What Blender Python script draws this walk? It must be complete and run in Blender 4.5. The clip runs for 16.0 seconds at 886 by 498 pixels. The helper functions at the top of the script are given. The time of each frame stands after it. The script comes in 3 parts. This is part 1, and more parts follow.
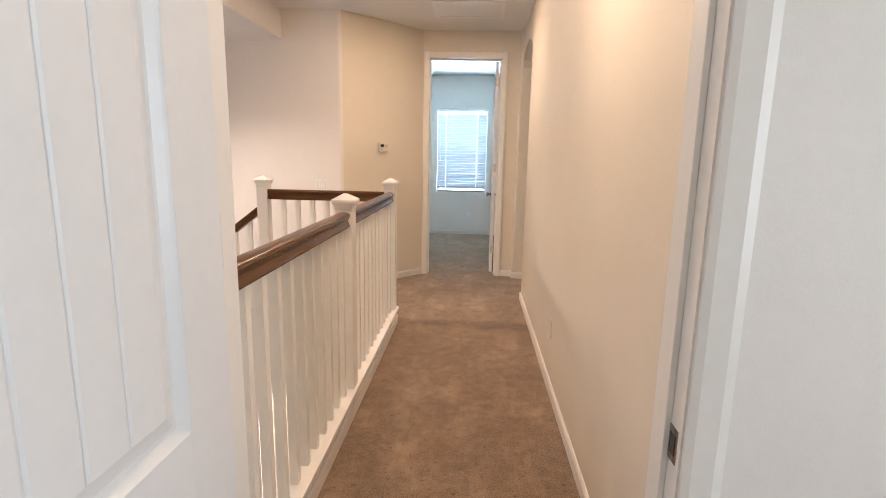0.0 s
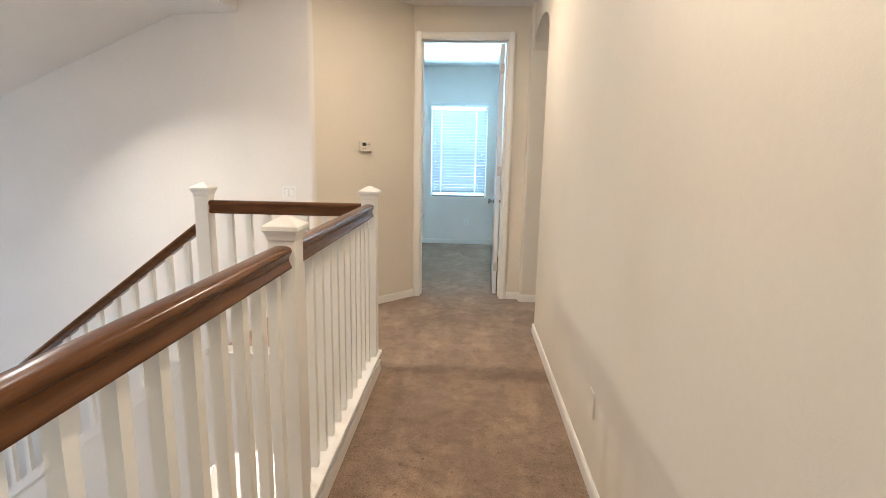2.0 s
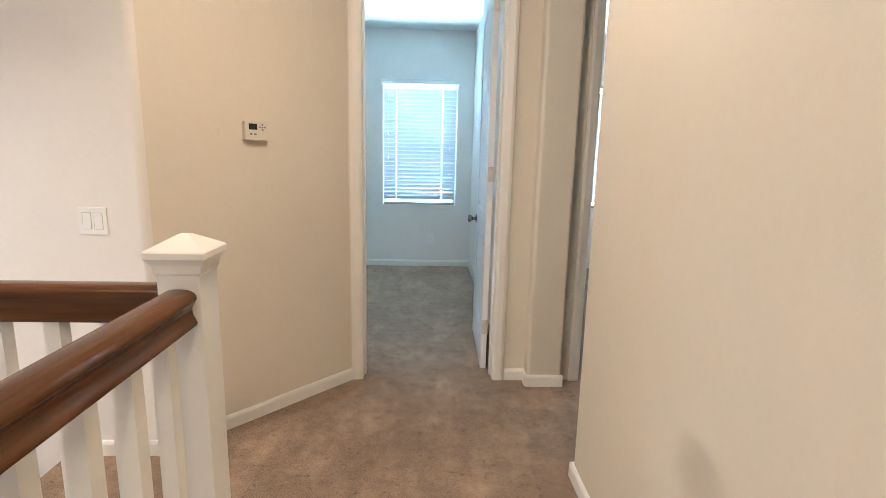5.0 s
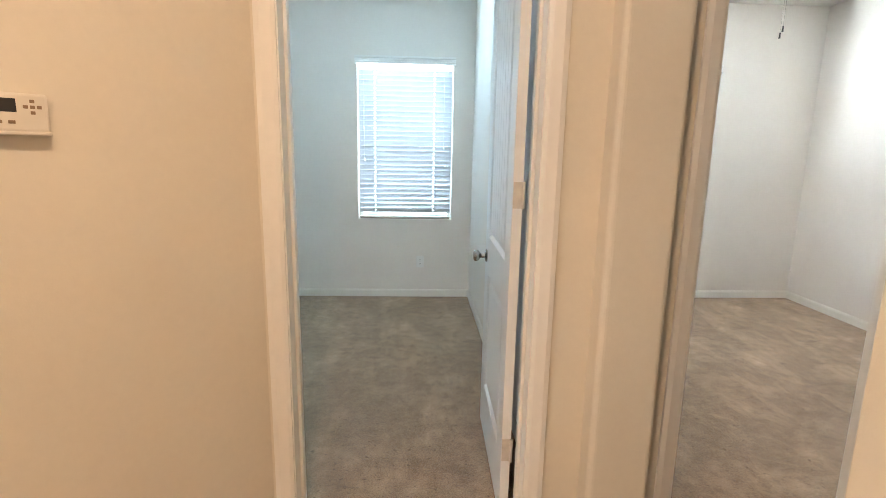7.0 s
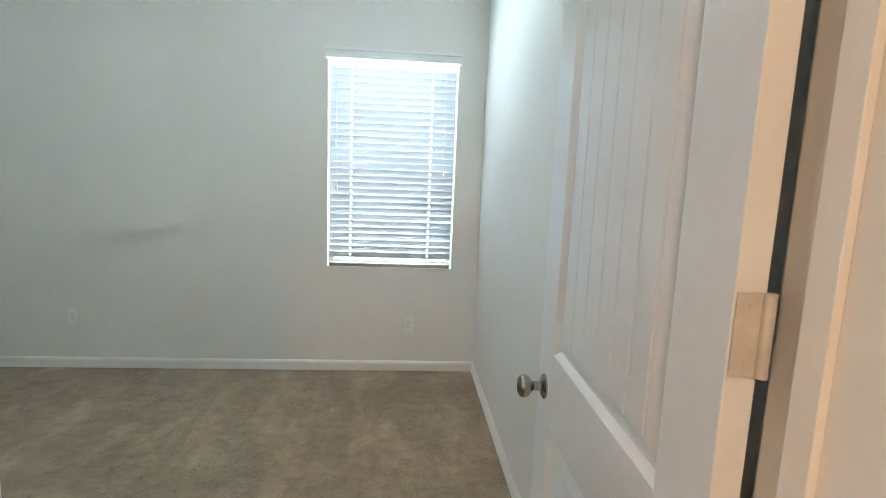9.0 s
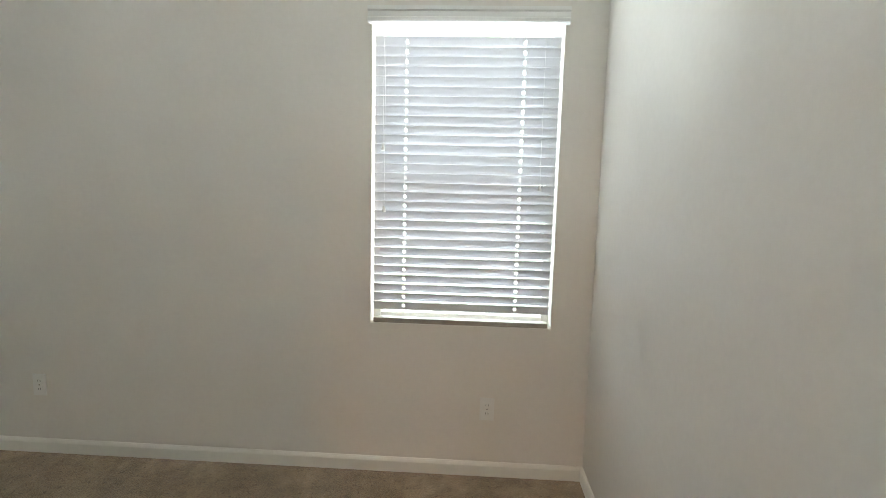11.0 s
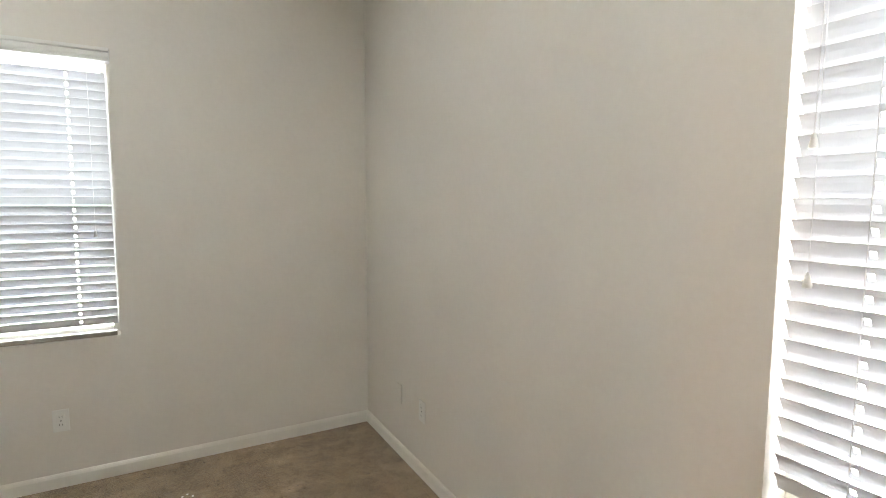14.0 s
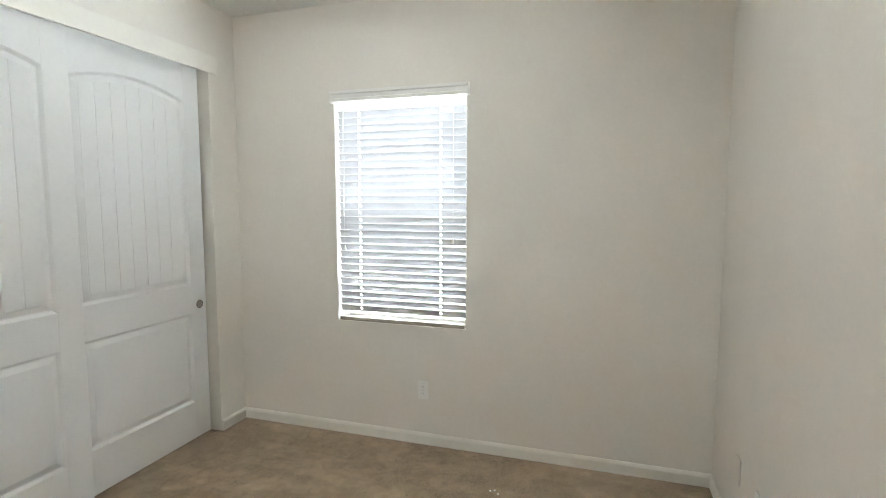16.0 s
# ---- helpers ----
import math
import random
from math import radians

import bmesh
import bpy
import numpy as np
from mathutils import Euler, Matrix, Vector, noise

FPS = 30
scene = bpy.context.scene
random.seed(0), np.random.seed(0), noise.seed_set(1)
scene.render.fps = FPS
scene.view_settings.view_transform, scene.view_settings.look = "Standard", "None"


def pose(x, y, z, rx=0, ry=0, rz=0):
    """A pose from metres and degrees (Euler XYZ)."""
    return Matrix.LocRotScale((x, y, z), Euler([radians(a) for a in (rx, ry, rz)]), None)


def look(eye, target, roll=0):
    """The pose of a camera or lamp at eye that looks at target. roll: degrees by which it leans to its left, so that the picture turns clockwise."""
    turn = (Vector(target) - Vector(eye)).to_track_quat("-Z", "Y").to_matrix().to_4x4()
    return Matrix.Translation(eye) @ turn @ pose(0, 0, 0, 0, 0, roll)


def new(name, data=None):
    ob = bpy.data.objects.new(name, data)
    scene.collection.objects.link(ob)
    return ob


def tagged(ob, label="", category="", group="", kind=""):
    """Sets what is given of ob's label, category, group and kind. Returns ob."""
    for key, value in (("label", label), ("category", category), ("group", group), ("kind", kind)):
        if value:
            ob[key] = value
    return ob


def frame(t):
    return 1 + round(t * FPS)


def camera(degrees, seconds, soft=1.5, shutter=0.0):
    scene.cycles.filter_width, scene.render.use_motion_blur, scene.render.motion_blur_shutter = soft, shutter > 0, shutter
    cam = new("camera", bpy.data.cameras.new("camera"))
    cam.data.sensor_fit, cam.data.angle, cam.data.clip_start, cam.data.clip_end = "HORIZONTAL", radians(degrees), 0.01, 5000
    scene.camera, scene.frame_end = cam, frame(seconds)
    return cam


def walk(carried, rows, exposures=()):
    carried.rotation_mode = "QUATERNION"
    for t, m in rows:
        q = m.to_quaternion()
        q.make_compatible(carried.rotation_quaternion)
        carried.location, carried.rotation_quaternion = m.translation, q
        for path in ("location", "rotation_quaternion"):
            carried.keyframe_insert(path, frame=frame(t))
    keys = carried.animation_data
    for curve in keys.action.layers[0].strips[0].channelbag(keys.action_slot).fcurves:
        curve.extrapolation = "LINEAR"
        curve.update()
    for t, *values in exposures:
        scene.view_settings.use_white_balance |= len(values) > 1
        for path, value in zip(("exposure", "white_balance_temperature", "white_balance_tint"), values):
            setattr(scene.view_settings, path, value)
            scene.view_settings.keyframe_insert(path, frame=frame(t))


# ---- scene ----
cam = camera(82.0, 16.0, soft=0.8)
PATH = [
    (0, (0.157, -0.211, 1.395), (0.043, 1.752, 1.031), 1.1),
    (0.5, (0.151, -0.065, 1.383), (0.083, 1.898, 1.009), 1.0),
    (1, (0.163, 0.196, 1.404), (0.118, 2.162, 1.04), 0.9),
    (1.5, (0.149, 0.463, 1.383), (0.064, 2.429, 1.029), 0.9),
    (2, (0.098, 0.739, 1.393), (0.003, 2.704, 1.032), 1.1),
    (2.5, (0.074, 1.05, 1.365), (-0.014, 3.015, 1.005), 1.0),
    (3, (0.054, 1.364, 1.368), (-0.019, 3.329, 1.0), 1.1),
    (3.5, (0.006, 1.692, 1.38), (-0.013, 3.66, 1.024), 1.0),
    (4, (0.009, 2.022, 1.37), (0.033, 3.989, 1.009), 1.0),
    (4.5, (0.016, 2.396, 1.386), (0.082, 4.36, 1.016), 1.2),
    (5, (-0.011, 2.737, 1.38), (0.065, 4.7, 1.005), 1.3),
    (5.2, (-0.021, 2.877, 1.386), (0.056, 4.84, 1.012), 1.1),
    (7.3, (0.045, 4.273, 1.402), (0.161, 6.232, 1.017), 1.1),
    (7.5, (0.046, 4.395, 1.396), (0.19, 6.354, 1.023), 1.3),
    (8, (0.073, 4.705, 1.406), (0.245, 6.669, 1.068), 1.7),
    (8.5, (0.047, 5.019, 1.409), (0.213, 6.985, 1.085), 1.7),
    (8.7, (0.038, 5.143, 1.405), (0.201, 7.113, 1.096), 2.0),
    (10.8, (-0.031, 6.364, 1.401), (-0.078, 8.349, 1.169), 1.7),
    (11, (-0.032, 6.472, 1.404), (-0.14, 8.455, 1.166), 1.4),
    (11.5, (-0.025, 6.725, 1.436), (-0.389, 8.676, 1.187), 1.2),
    (12, (0.117, 6.94, 1.391), (-0.675, 8.765, 1.181), 0.6),
    (12.5, (0.114, 7.138, 1.37), (-0.924, 8.84, 1.213), 1.5),
    (13, (0.094, 7.3, 1.429), (-1.168, 8.84, 1.243), 0.9),
    (13.5, (0.093, 7.481, 1.467), (-1.408, 8.788, 1.268), 0.2),
    (14, (0.098, 7.678, 1.46), (-1.638, 8.652, 1.271), 0.3),
    (14.5, (0.029, 7.859, 1.508), (-1.831, 8.563, 1.295), 0.6),
    (15, (-0.016, 7.994, 1.566), (-1.982, 8.276, 1.331), 0.7),
    (15.5, (-0.049, 8.122, 1.542), (-2.032, 7.963, 1.332), 0.4),
    (16, (-0.089, 8.26, 1.512), (-1.989, 7.661, 1.331), 0.1),
]
EXPOSE = [
    (0.0, 0.43, 6200, 20),
    (1.0, 0.53, 5950, 17),
    (1.5, 0.52, 5600, 10),
    (2.5, 0.53, 5450, 8),
    (3.5, 0.52, 5450, 8),
    (5.0, 0.47, 5600, 11),
    (7.5, 0.62, 6900, 19),
    (8.7, 0.52, 7100, 20),
    (11.0, 0.1, 8650, 29),
    (12.5, -0.04, 9000, 32),
    (13.0, 0.02, 9100, 34),
    (13.5, 0.4, 9100, 34),
    (14.5, 0.56, 9100, 34),
    (16.0, 0.7, 8700, 32),
]
walk(cam, [(t, look(eye, target, roll)) for t, eye, target, roll in PATH], EXPOSE)

# ---- world, sun, large lights, exposure ----
world = bpy.data.worlds.new("World")
scene.world = world
world.use_nodes = True
wn = world.node_tree
sky = wn.nodes.new("ShaderNodeTexSky")
sky.sky_type, sky.sun_disc = "NISHITA", False
sky.sun_elevation, sky.sun_rotation = radians(58), radians(160)
wn.nodes["Background"].inputs[1].default_value = 0.12
wn.links.new(sky.outputs[0], wn.nodes["Background"].inputs[0])

sun = new("sun", bpy.data.lights.new("sun", "SUN"))
sun.data.energy, sun.data.angle, sun.data.color = 3.0, radians(0.5), (1.0, 0.95, 0.88)
sun.matrix_world = look((8, -18, 30), (0, 0, 0))

YN, XW = 8.85, -3.0    # faces of the window walls
BLUE_DAY = (0.51, 0.82, 1.0)
MILD = (1.0, 0.735, 0.485)
PALE = (1.0, 0.83, 0.64)


def area(name, eye, target, sx, sy, watts, colour, shape="RECTANGLE"):
    d = bpy.data.lights.new(name, "AREA")
    d.shape, d.size, d.energy, d.color = shape, sx, watts, colour
    if shape == "RECTANGLE":
        d.size_y = sy
    ob = new(name, d)
    ob.matrix_world = look(eye, target)
    return ob


# each blinded window: the level sky, the sunlit ground outside, and what the tilted slats send up to the ceiling
for spot, (wx, wy, inx, iny), level, ground, raised, tint in (
        ("north", (-0.0735, YN, 0, -1), 45, 60, 30, BLUE_DAY),
        ("west", (XW, 7.0565, 1, 0), 57, 80, 45, BLUE_DAY),
        ("guest", (2.3615, YN, 0, -1), 220, 400, 130, (0.74, 0.91, 1.0))):
    area("sky_daylight_" + spot, (wx - inx * 0.18, wy - iny * 0.18, 1.45), (wx, wy, 1.45), 0.92, 1.44, level, tint)
    area("ground_daylight_" + spot, (wx - inx * 1.68, wy - iny * 1.68, -0.2), (wx, wy, 1.45), 2.2, 2.6, ground, tint).data.spread = radians(150)
    slanted = area("slat_daylight_" + spot, (wx - inx * 0.008, wy - iny * 0.008, 1.43), (wx + inx, wy + iny, 2.8), 0.82, 1.26, raised, tint)
    slanted.data.spread = radians(54)
area("window_daylight_study", (2.44, -1.2, 1.5), (-2, -0.9, 1.4), 1.3, 1.3, 35, (0.86, 0.97, 0.95))
area("window_daylight_stairwell", (-5.5, 2.2, -0.6), (-1.5, 3.2, 0.2), 1.4, 1.6, 34, (0.78, 0.88, 1.0))


# ---- materials ----
def material(name):
    m = bpy.data.materials.new(name)
    m.use_nodes = True
    return m, m.node_tree, m.node_tree.nodes["Principled BSDF"]


def noise_tex(nt, scale, detail=4.0, rough=0.6, stretch=None, turn=0.0):
    co = nt.nodes.new("ShaderNodeTexCoord")
    n = nt.nodes.new("ShaderNodeTexNoise")
    n.inputs["Scale"].default_value, n.inputs["Detail"].default_value, n.inputs["Roughness"].default_value = scale, detail, rough
    if stretch:
        mp = nt.nodes.new("ShaderNodeMapping")
        mp.inputs["Scale"].default_value = stretch
        mp.inputs["Rotation"].default_value = (0, 0, radians(turn))
        nt.links.new(co.outputs["Object"], mp.inputs["Vector"])
        nt.links.new(mp.outputs[0], n.inputs["Vector"])
    else:
        nt.links.new(co.outputs["Object"], n.inputs["Vector"])
    return n.outputs["Fac"]


def ramp(nt, fac, a, b, lo=0.3, hi=0.7):
    r = nt.nodes.new("ShaderNodeValToRGB")
    r.color_ramp.elements[0].position, r.color_ramp.elements[1].position = lo, hi
    r.color_ramp.elements[0].color, r.color_ramp.elements[1].color = (*a, 1), (*b, 1)
    nt.links.new(fac, r.inputs[0])
    return r.outputs[0]


def mix(nt, kind, fac, a, b):
    n = nt.nodes.new("ShaderNodeMix")
    n.data_type, n.blend_type = "RGBA", kind
    n.inputs[0].default_value = fac
    nt.links.new(a, n.inputs[6])
    nt.links.new(b, n.inputs[7])
    return n.outputs[2]


def bump(nt, bsdf, height, strength, distance):
    b = nt.nodes.new("ShaderNodeBump")
    b.inputs["Strength"].default_value, b.inputs["Distance"].default_value = strength, distance
    nt.links.new(height, b.inputs["Height"])
    nt.links.new(b.outputs[0], bsdf.inputs["Normal"])


def paint(name, colour, rough, grain=160.0, strength=0.25, distance=0.0015, vary=0.03):
    m, nt, p = material(name)
    lo = tuple(c * (1 - vary) for c in colour)
    hi = tuple(min(1.0, c * (1 + vary)) for c in colour)
    c1 = ramp(nt, noise_tex(nt, 1.3, 3), lo, hi)
    c2 = ramp(nt, noise_tex(nt, 40, 5), (0.97, 0.97, 0.97), (1, 1, 1))
    nt.links.new(mix(nt, "MULTIPLY", 1.0, c1, c2), p.inputs["Base Color"])
    p.inputs["Roughness"].default_value = rough
    bump(nt, p, noise_tex(nt, grain, 3), strength, distance)
    return m


WALL = paint("cream_orange_peel_paint", (0.737, 0.672, 0.556), 0.62)
WALLW = paint("offwhite_orange_peel_paint", (0.805, 0.762, 0.705), 0.62)
CEIL = paint("white_ceiling_paint", (0.80, 0.78, 0.74), 0.75, 120, 0.3)
TRIM = paint("white_semigloss_trim", (0.83, 0.80, 0.74), 0.33, 60, 0.05, 0.001)
DOORW = paint("white_door_enamel", (0.80, 0.805, 0.80), 0.38, 70, 0.06, 0.001)
PLATE = paint("white_plastic_plate", (0.84, 0.83, 0.80), 0.35, 40, 0.02, 0.0005, 0.01)
AGED = paint("yellowed_plastic", (0.70, 0.645, 0.55), 0.45, 40, 0.03, 0.0005, 0.02)
SLAT = paint("white_blind_slat", (0.72, 0.71, 0.73), 0.45, 50, 0.05, 0.0005, 0.02)
STUCCO = paint("tan_stucco", (0.45, 0.38, 0.30), 0.9, 90, 0.5, 0.004, 0.06)


def crosswise_band(nt, y, half):
    """A darker strip across the hall carpet, with a wandering edge."""
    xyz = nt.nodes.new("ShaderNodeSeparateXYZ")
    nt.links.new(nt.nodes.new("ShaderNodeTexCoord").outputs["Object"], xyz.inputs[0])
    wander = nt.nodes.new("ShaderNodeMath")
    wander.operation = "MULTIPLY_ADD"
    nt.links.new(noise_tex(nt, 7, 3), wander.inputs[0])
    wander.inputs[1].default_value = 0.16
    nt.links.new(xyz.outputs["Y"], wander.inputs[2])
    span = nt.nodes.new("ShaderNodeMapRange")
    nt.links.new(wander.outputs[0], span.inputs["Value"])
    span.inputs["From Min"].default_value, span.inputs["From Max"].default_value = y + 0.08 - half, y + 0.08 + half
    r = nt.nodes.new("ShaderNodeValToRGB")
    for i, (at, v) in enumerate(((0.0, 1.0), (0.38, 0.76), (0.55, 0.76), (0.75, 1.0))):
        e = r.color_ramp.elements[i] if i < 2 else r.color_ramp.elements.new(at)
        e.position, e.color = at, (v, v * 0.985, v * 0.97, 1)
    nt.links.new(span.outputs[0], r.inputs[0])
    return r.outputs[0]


def carpet():
    m, nt, p = material("taupe_cut_pile_carpet")
    big = ramp(nt, noise_tex(nt, 1.7, 4, 0.6), (0.290, 0.200, 0.130), (0.348, 0.245, 0.163), 0.36, 0.64)
    mid = ramp(nt, noise_tex(nt, 13, 6, 0.75), (0.80, 0.785, 0.77), (1.12, 1.12, 1.12), 0.38, 0.62)
    tuft = ramp(nt, noise_tex(nt, 130, 4, 0.75), (0.50, 0.47, 0.44), (1.30, 1.30, 1.30), 0.33, 0.67)
    speck = ramp(nt, noise_tex(nt, 42, 2, 0.5), (0.42, 0.38, 0.34), (1, 1, 1), 0.29, 0.36)
    foot = ramp(nt, noise_tex(nt, 3.6, 2, 0.5), (0.88, 0.87, 0.86), (1.26, 1.26, 1.26), 0.50, 0.60)
    swath = ramp(nt, noise_tex(nt, 1.0, 3.5, 0.62, (5.0, 1.5, 1.0), 14), (0.90, 0.90, 0.90), (1.26, 1.27, 1.28), 0.50, 0.60)
    dent = ramp(nt, noise_tex(nt, 6.5, 3, 0.6), (0.74, 0.71, 0.69), (1.0, 1.0, 1.0), 0.30, 0.40)
    band = crosswise_band(nt, 3.92, 0.15)
    c = mix(nt, "MULTIPLY", 1.0, big, mid)
    c = mix(nt, "MULTIPLY", 1.0, c, band)
    c = mix(nt, "MULTIPLY", 0.45, c, foot)
    c = mix(nt, "MULTIPLY", 0.62, c, swath)
    c = mix(nt, "MULTIPLY", 0.2, c, dent)
    c = mix(nt, "MULTIPLY", 0.8, c, tuft)
    c = mix(nt, "MULTIPLY", 0.8, c, speck)
    nt.links.new(c, p.inputs["Base Color"])
    p.inputs["Roughness"].default_value = 1.0
    p.inputs["Specular IOR Level"].default_value = 0.05
    p.inputs["Sheen Weight"].default_value = 0.25
    bump(nt, p, noise_tex(nt, 180, 4, 0.8), 0.9, 0.006)
    return m


CARPET = carpet()


def wood():
    m, nt, p = material("stained_oak_varnish")
    grain = ramp(nt, noise_tex(nt, 1.0, 6, 0.65, (45, 2, 45)), (0.058, 0.0205, 0.006), (0.158, 0.063, 0.0185), 0.20, 0.82)
    blot = ramp(nt, noise_tex(nt, 4, 3), (0.8, 0.78, 0.75), (1.1, 1.1, 1.1))
    nt.links.new(mix(nt, "MULTIPLY", 1.0, grain, blot), p.inputs["Base Color"])
    p.inputs["Roughness"].default_value = 0.24
    p.inputs["Specular IOR Level"].default_value = 0.25
    p.inputs["Coat Weight"].default_value = 0.12
    p.inputs["Coat Roughness"].default_value = 0.12
    bump(nt, p, noise_tex(nt, 1.0, 4, 0.6, (90, 5, 90)), 0.08, 0.0006)
    return m


WOOD = wood()


def plain(name, colour, rough, metal=0.0, scratch=0.08):
    m, nt, p = material(name)
    c = ramp(nt, noise_tex(nt, 25, 4), tuple(x * (1 - scratch) for x in colour), colour)
    nt.links.new(c, p.inputs["Base Color"])
    p.inputs["Metallic"].default_value = metal
    p.inputs["Roughness"].default_value = rough
    return m


NICKEL = plain("satin_nickel", (0.40, 0.385, 0.36), 0.16, 1.0)
DARK = plain("dark_plastic", (0.02, 0.02, 0.022), 0.3)
BROWN = plain("brown_plastic_button", (0.28, 0.18, 0.10), 0.5)
CORD = plain("white_cord", (0.72, 0.72, 0.72), 0.6)
# white bottom rail with its backlit shade put into the colour; also rocker gaps
RAILB = plain("shade_toned_grey", (0.42, 0.38, 0.32), 0.4, 0.0, 0.3)
BRASSY = plain("painted_hinge", (0.70, 0.65, 0.57), 0.4, 0.2, 0.2)
# near-black that stands in for the shade behind the vent slats
SHADOWGAP = plain("dark_duct_shade", (0.05, 0.05, 0.04), 0.8)
WHITEBIT = plain("white_bit", (0.85, 0.85, 0.83), 0.5)
TILE = paint("beige_lower_floor", (0.42, 0.34, 0.26), 0.5, 12, 0.2, 0.002, 0.1)


def slat_material():
    m, nt, p = material("translucent_slat")
    p.inputs["Roughness"].default_value = 0.4
    nt.links.new(ramp(nt, noise_tex(nt, 6, 3), (0.58, 0.58, 0.60), (0.62, 0.62, 0.635)), p.inputs["Base Color"])
    t = nt.nodes.new("ShaderNodeBsdfTranslucent")
    t.inputs[0].default_value = (0.8, 0.8, 0.84, 1)
    s = nt.nodes.new("ShaderNodeMixShader")
    s.inputs[0].default_value = 0.02
    nt.links.new(p.outputs[0], s.inputs[1])
    nt.links.new(t.outputs[0], s.inputs[2])
    nt.links.new(s.outputs[0], nt.nodes["Material Output"].inputs[0])
    return m


SLATM = slat_material()


def glass_material():
    m, nt, p = material("window_glass")
    p.inputs["Transmission Weight"].default_value = 1.0
    p.inputs["Roughness"].default_value = 0.0
    p.inputs["IOR"].default_value = 1.45
    return m


GLASS = glass_material()


def glow(name, colour, strength):
    m, nt, p = material(name)
    p.inputs["Emission Color"].default_value = (*colour, 1)
    p.inputs["Emission Strength"].default_value = strength
    p.inputs["Base Color"].default_value = (0.9, 0.9, 0.9, 1)
    return m


LENS = glow("lit_lamp_lens", (1.0, 0.9, 0.75), 9.0)


# ---- mesh helpers ----
def box(bm, x0, x1, y0, y1, z0, z1, bev=0.0):
    r = bmesh.ops.create_cube(bm, size=1.0)
    vs = r["verts"]
    for v in vs:
        v.co = (x0 if v.co.x < 0 else x1, y0 if v.co.y < 0 else y1, z0 if v.co.z < 0 else z1)
    if bev:
        es = list({e for v in vs for e in v.link_edges})
        bmesh.ops.bevel(bm, geom=es, offset=bev, segments=2, affect="EDGES", profile=0.6)
    return bm


def prism(bm, pts, depth, plane="xy", at=0.0):
    """A polygon pushed through depth along the third axis from at."""
    def put(u, v, w):
        return {"xy": (u, v, w), "xz": (u, w, v), "yz": (w, u, v)}[plane]
    a = [bm.verts.new(put(u, v, at)) for u, v in pts]
    b = [bm.verts.new(put(u, v, at + depth)) for u, v in pts]
    fs = [bm.faces.new(a), bm.faces.new(b)]
    n = len(pts)
    for i in range(n):
        fs.append(bm.faces.new((a[i], a[(i + 1) % n], b[(i + 1) % n], b[i])))
    bmesh.ops.recalc_face_normals(bm, faces=fs)
    return a, b


def tube(bm, p, q, r0, r1=None, seg=12):
    """A round bar from p to q."""
    p, q = Vector(p), Vector(q)
    r1 = r0 if r1 is None else r1
    m = Matrix.Translation((p + q) / 2) @ (q - p).to_track_quat("Z", "Y").to_matrix().to_4x4()
    bmesh.ops.create_cone(bm, cap_ends=True, segments=seg, radius1=r0, radius2=r1, depth=(q - p).length, matrix=m)
    return bm


def lathe(bm, profile, seg=20, m=Matrix()):
    """A turned body round z from (radius, z) rows."""
    rings = []
    for r, z in profile:
        rings.append([bm.verts.new(m @ Vector((r * math.cos(i * math.tau / seg), r * math.sin(i * math.tau / seg), z))) for i in range(seg)])
    for a, b in zip(rings, rings[1:]):
        for i in range(seg):
            bm.faces.new((a[i], a[(i + 1) % seg], b[(i + 1) % seg], b[i]))
    bm.faces.new(rings[0])
    bm.faces.new(rings[-1])
    bmesh.ops.recalc_face_normals(bm, faces=bm.faces)
    return bm


def mesh_of(name, bm, mat, smooth=False):
    me = bpy.data.meshes.new(name)
    bm.to_mesh(me)
    bm.free()
    me.materials.append(mat)
    if smooth:
        me.shade_smooth()
        me.set_sharp_from_angle(angle=radians(35))
    return me


def part(name, bm, mat, parent, label="", smooth=False):
    ob = new(name, mesh_of(name, bm, mat, smooth))
    ob.parent = parent
    return tagged(ob, label)


def thing(name, m, label, category, group=""):
    ob = new(name)
    ob.empty_display_size = 0.05
    ob.matrix_world = m
    return tagged(ob, label, category, group)


def structure(name, bm, mat, label, smooth=False):
    return tagged(new(name, mesh_of(name, bm, mat, smooth)), label, name.split("_")[0], kind="structure")


def B():
    return bmesh.new()


def arch_z(u, mid, half, spring, rise):
    k = max(0.0, 1 - ((u - mid) / half) ** 2)
    return spring + rise * math.sqrt(k)


def bevel_upright(bm, x, y, r):
    es = [e for e in bm.edges if all(abs(v.co.x - x) < 1e-4 and abs(v.co.y - y) < 1e-4 for v in e.verts)]
    bmesh.ops.bevel(bm, geom=es, offset=r, segments=5, affect="EDGES", profile=0.5)


# ---- plan ----
H = 2.73          # ceilings
LOW = -2.95       # lower storey floor
XR = 0.65         # hall wall
YD = 5.68         # wall with the bedroom door
XE = 0.545
CURB = 0.145
XC = -0.495       # balustrade line
YC = 3.775

# floors
bm = B()
box(bm, -0.54, 4.0, -4.0, 3.83, -0.28, 0)
box(bm, -1.60, 4.0, 3.83, YD, -0.28, 0)
box(bm, -3.2, 4.0, YD, 9.0, -0.28, 0)
box(bm, -3.2, -1.60, 5.0, YD, -0.28, 0)
structure("floor", bm, CARPET, "taupe-brown cut-pile carpet with worn walking lines")
bm = B()
box(bm, -6.0, 1.0, 0.4, 5.2, LOW - 0.2, LOW)
structure("floor_lower", bm, TILE, "beige floor of the lower storey")

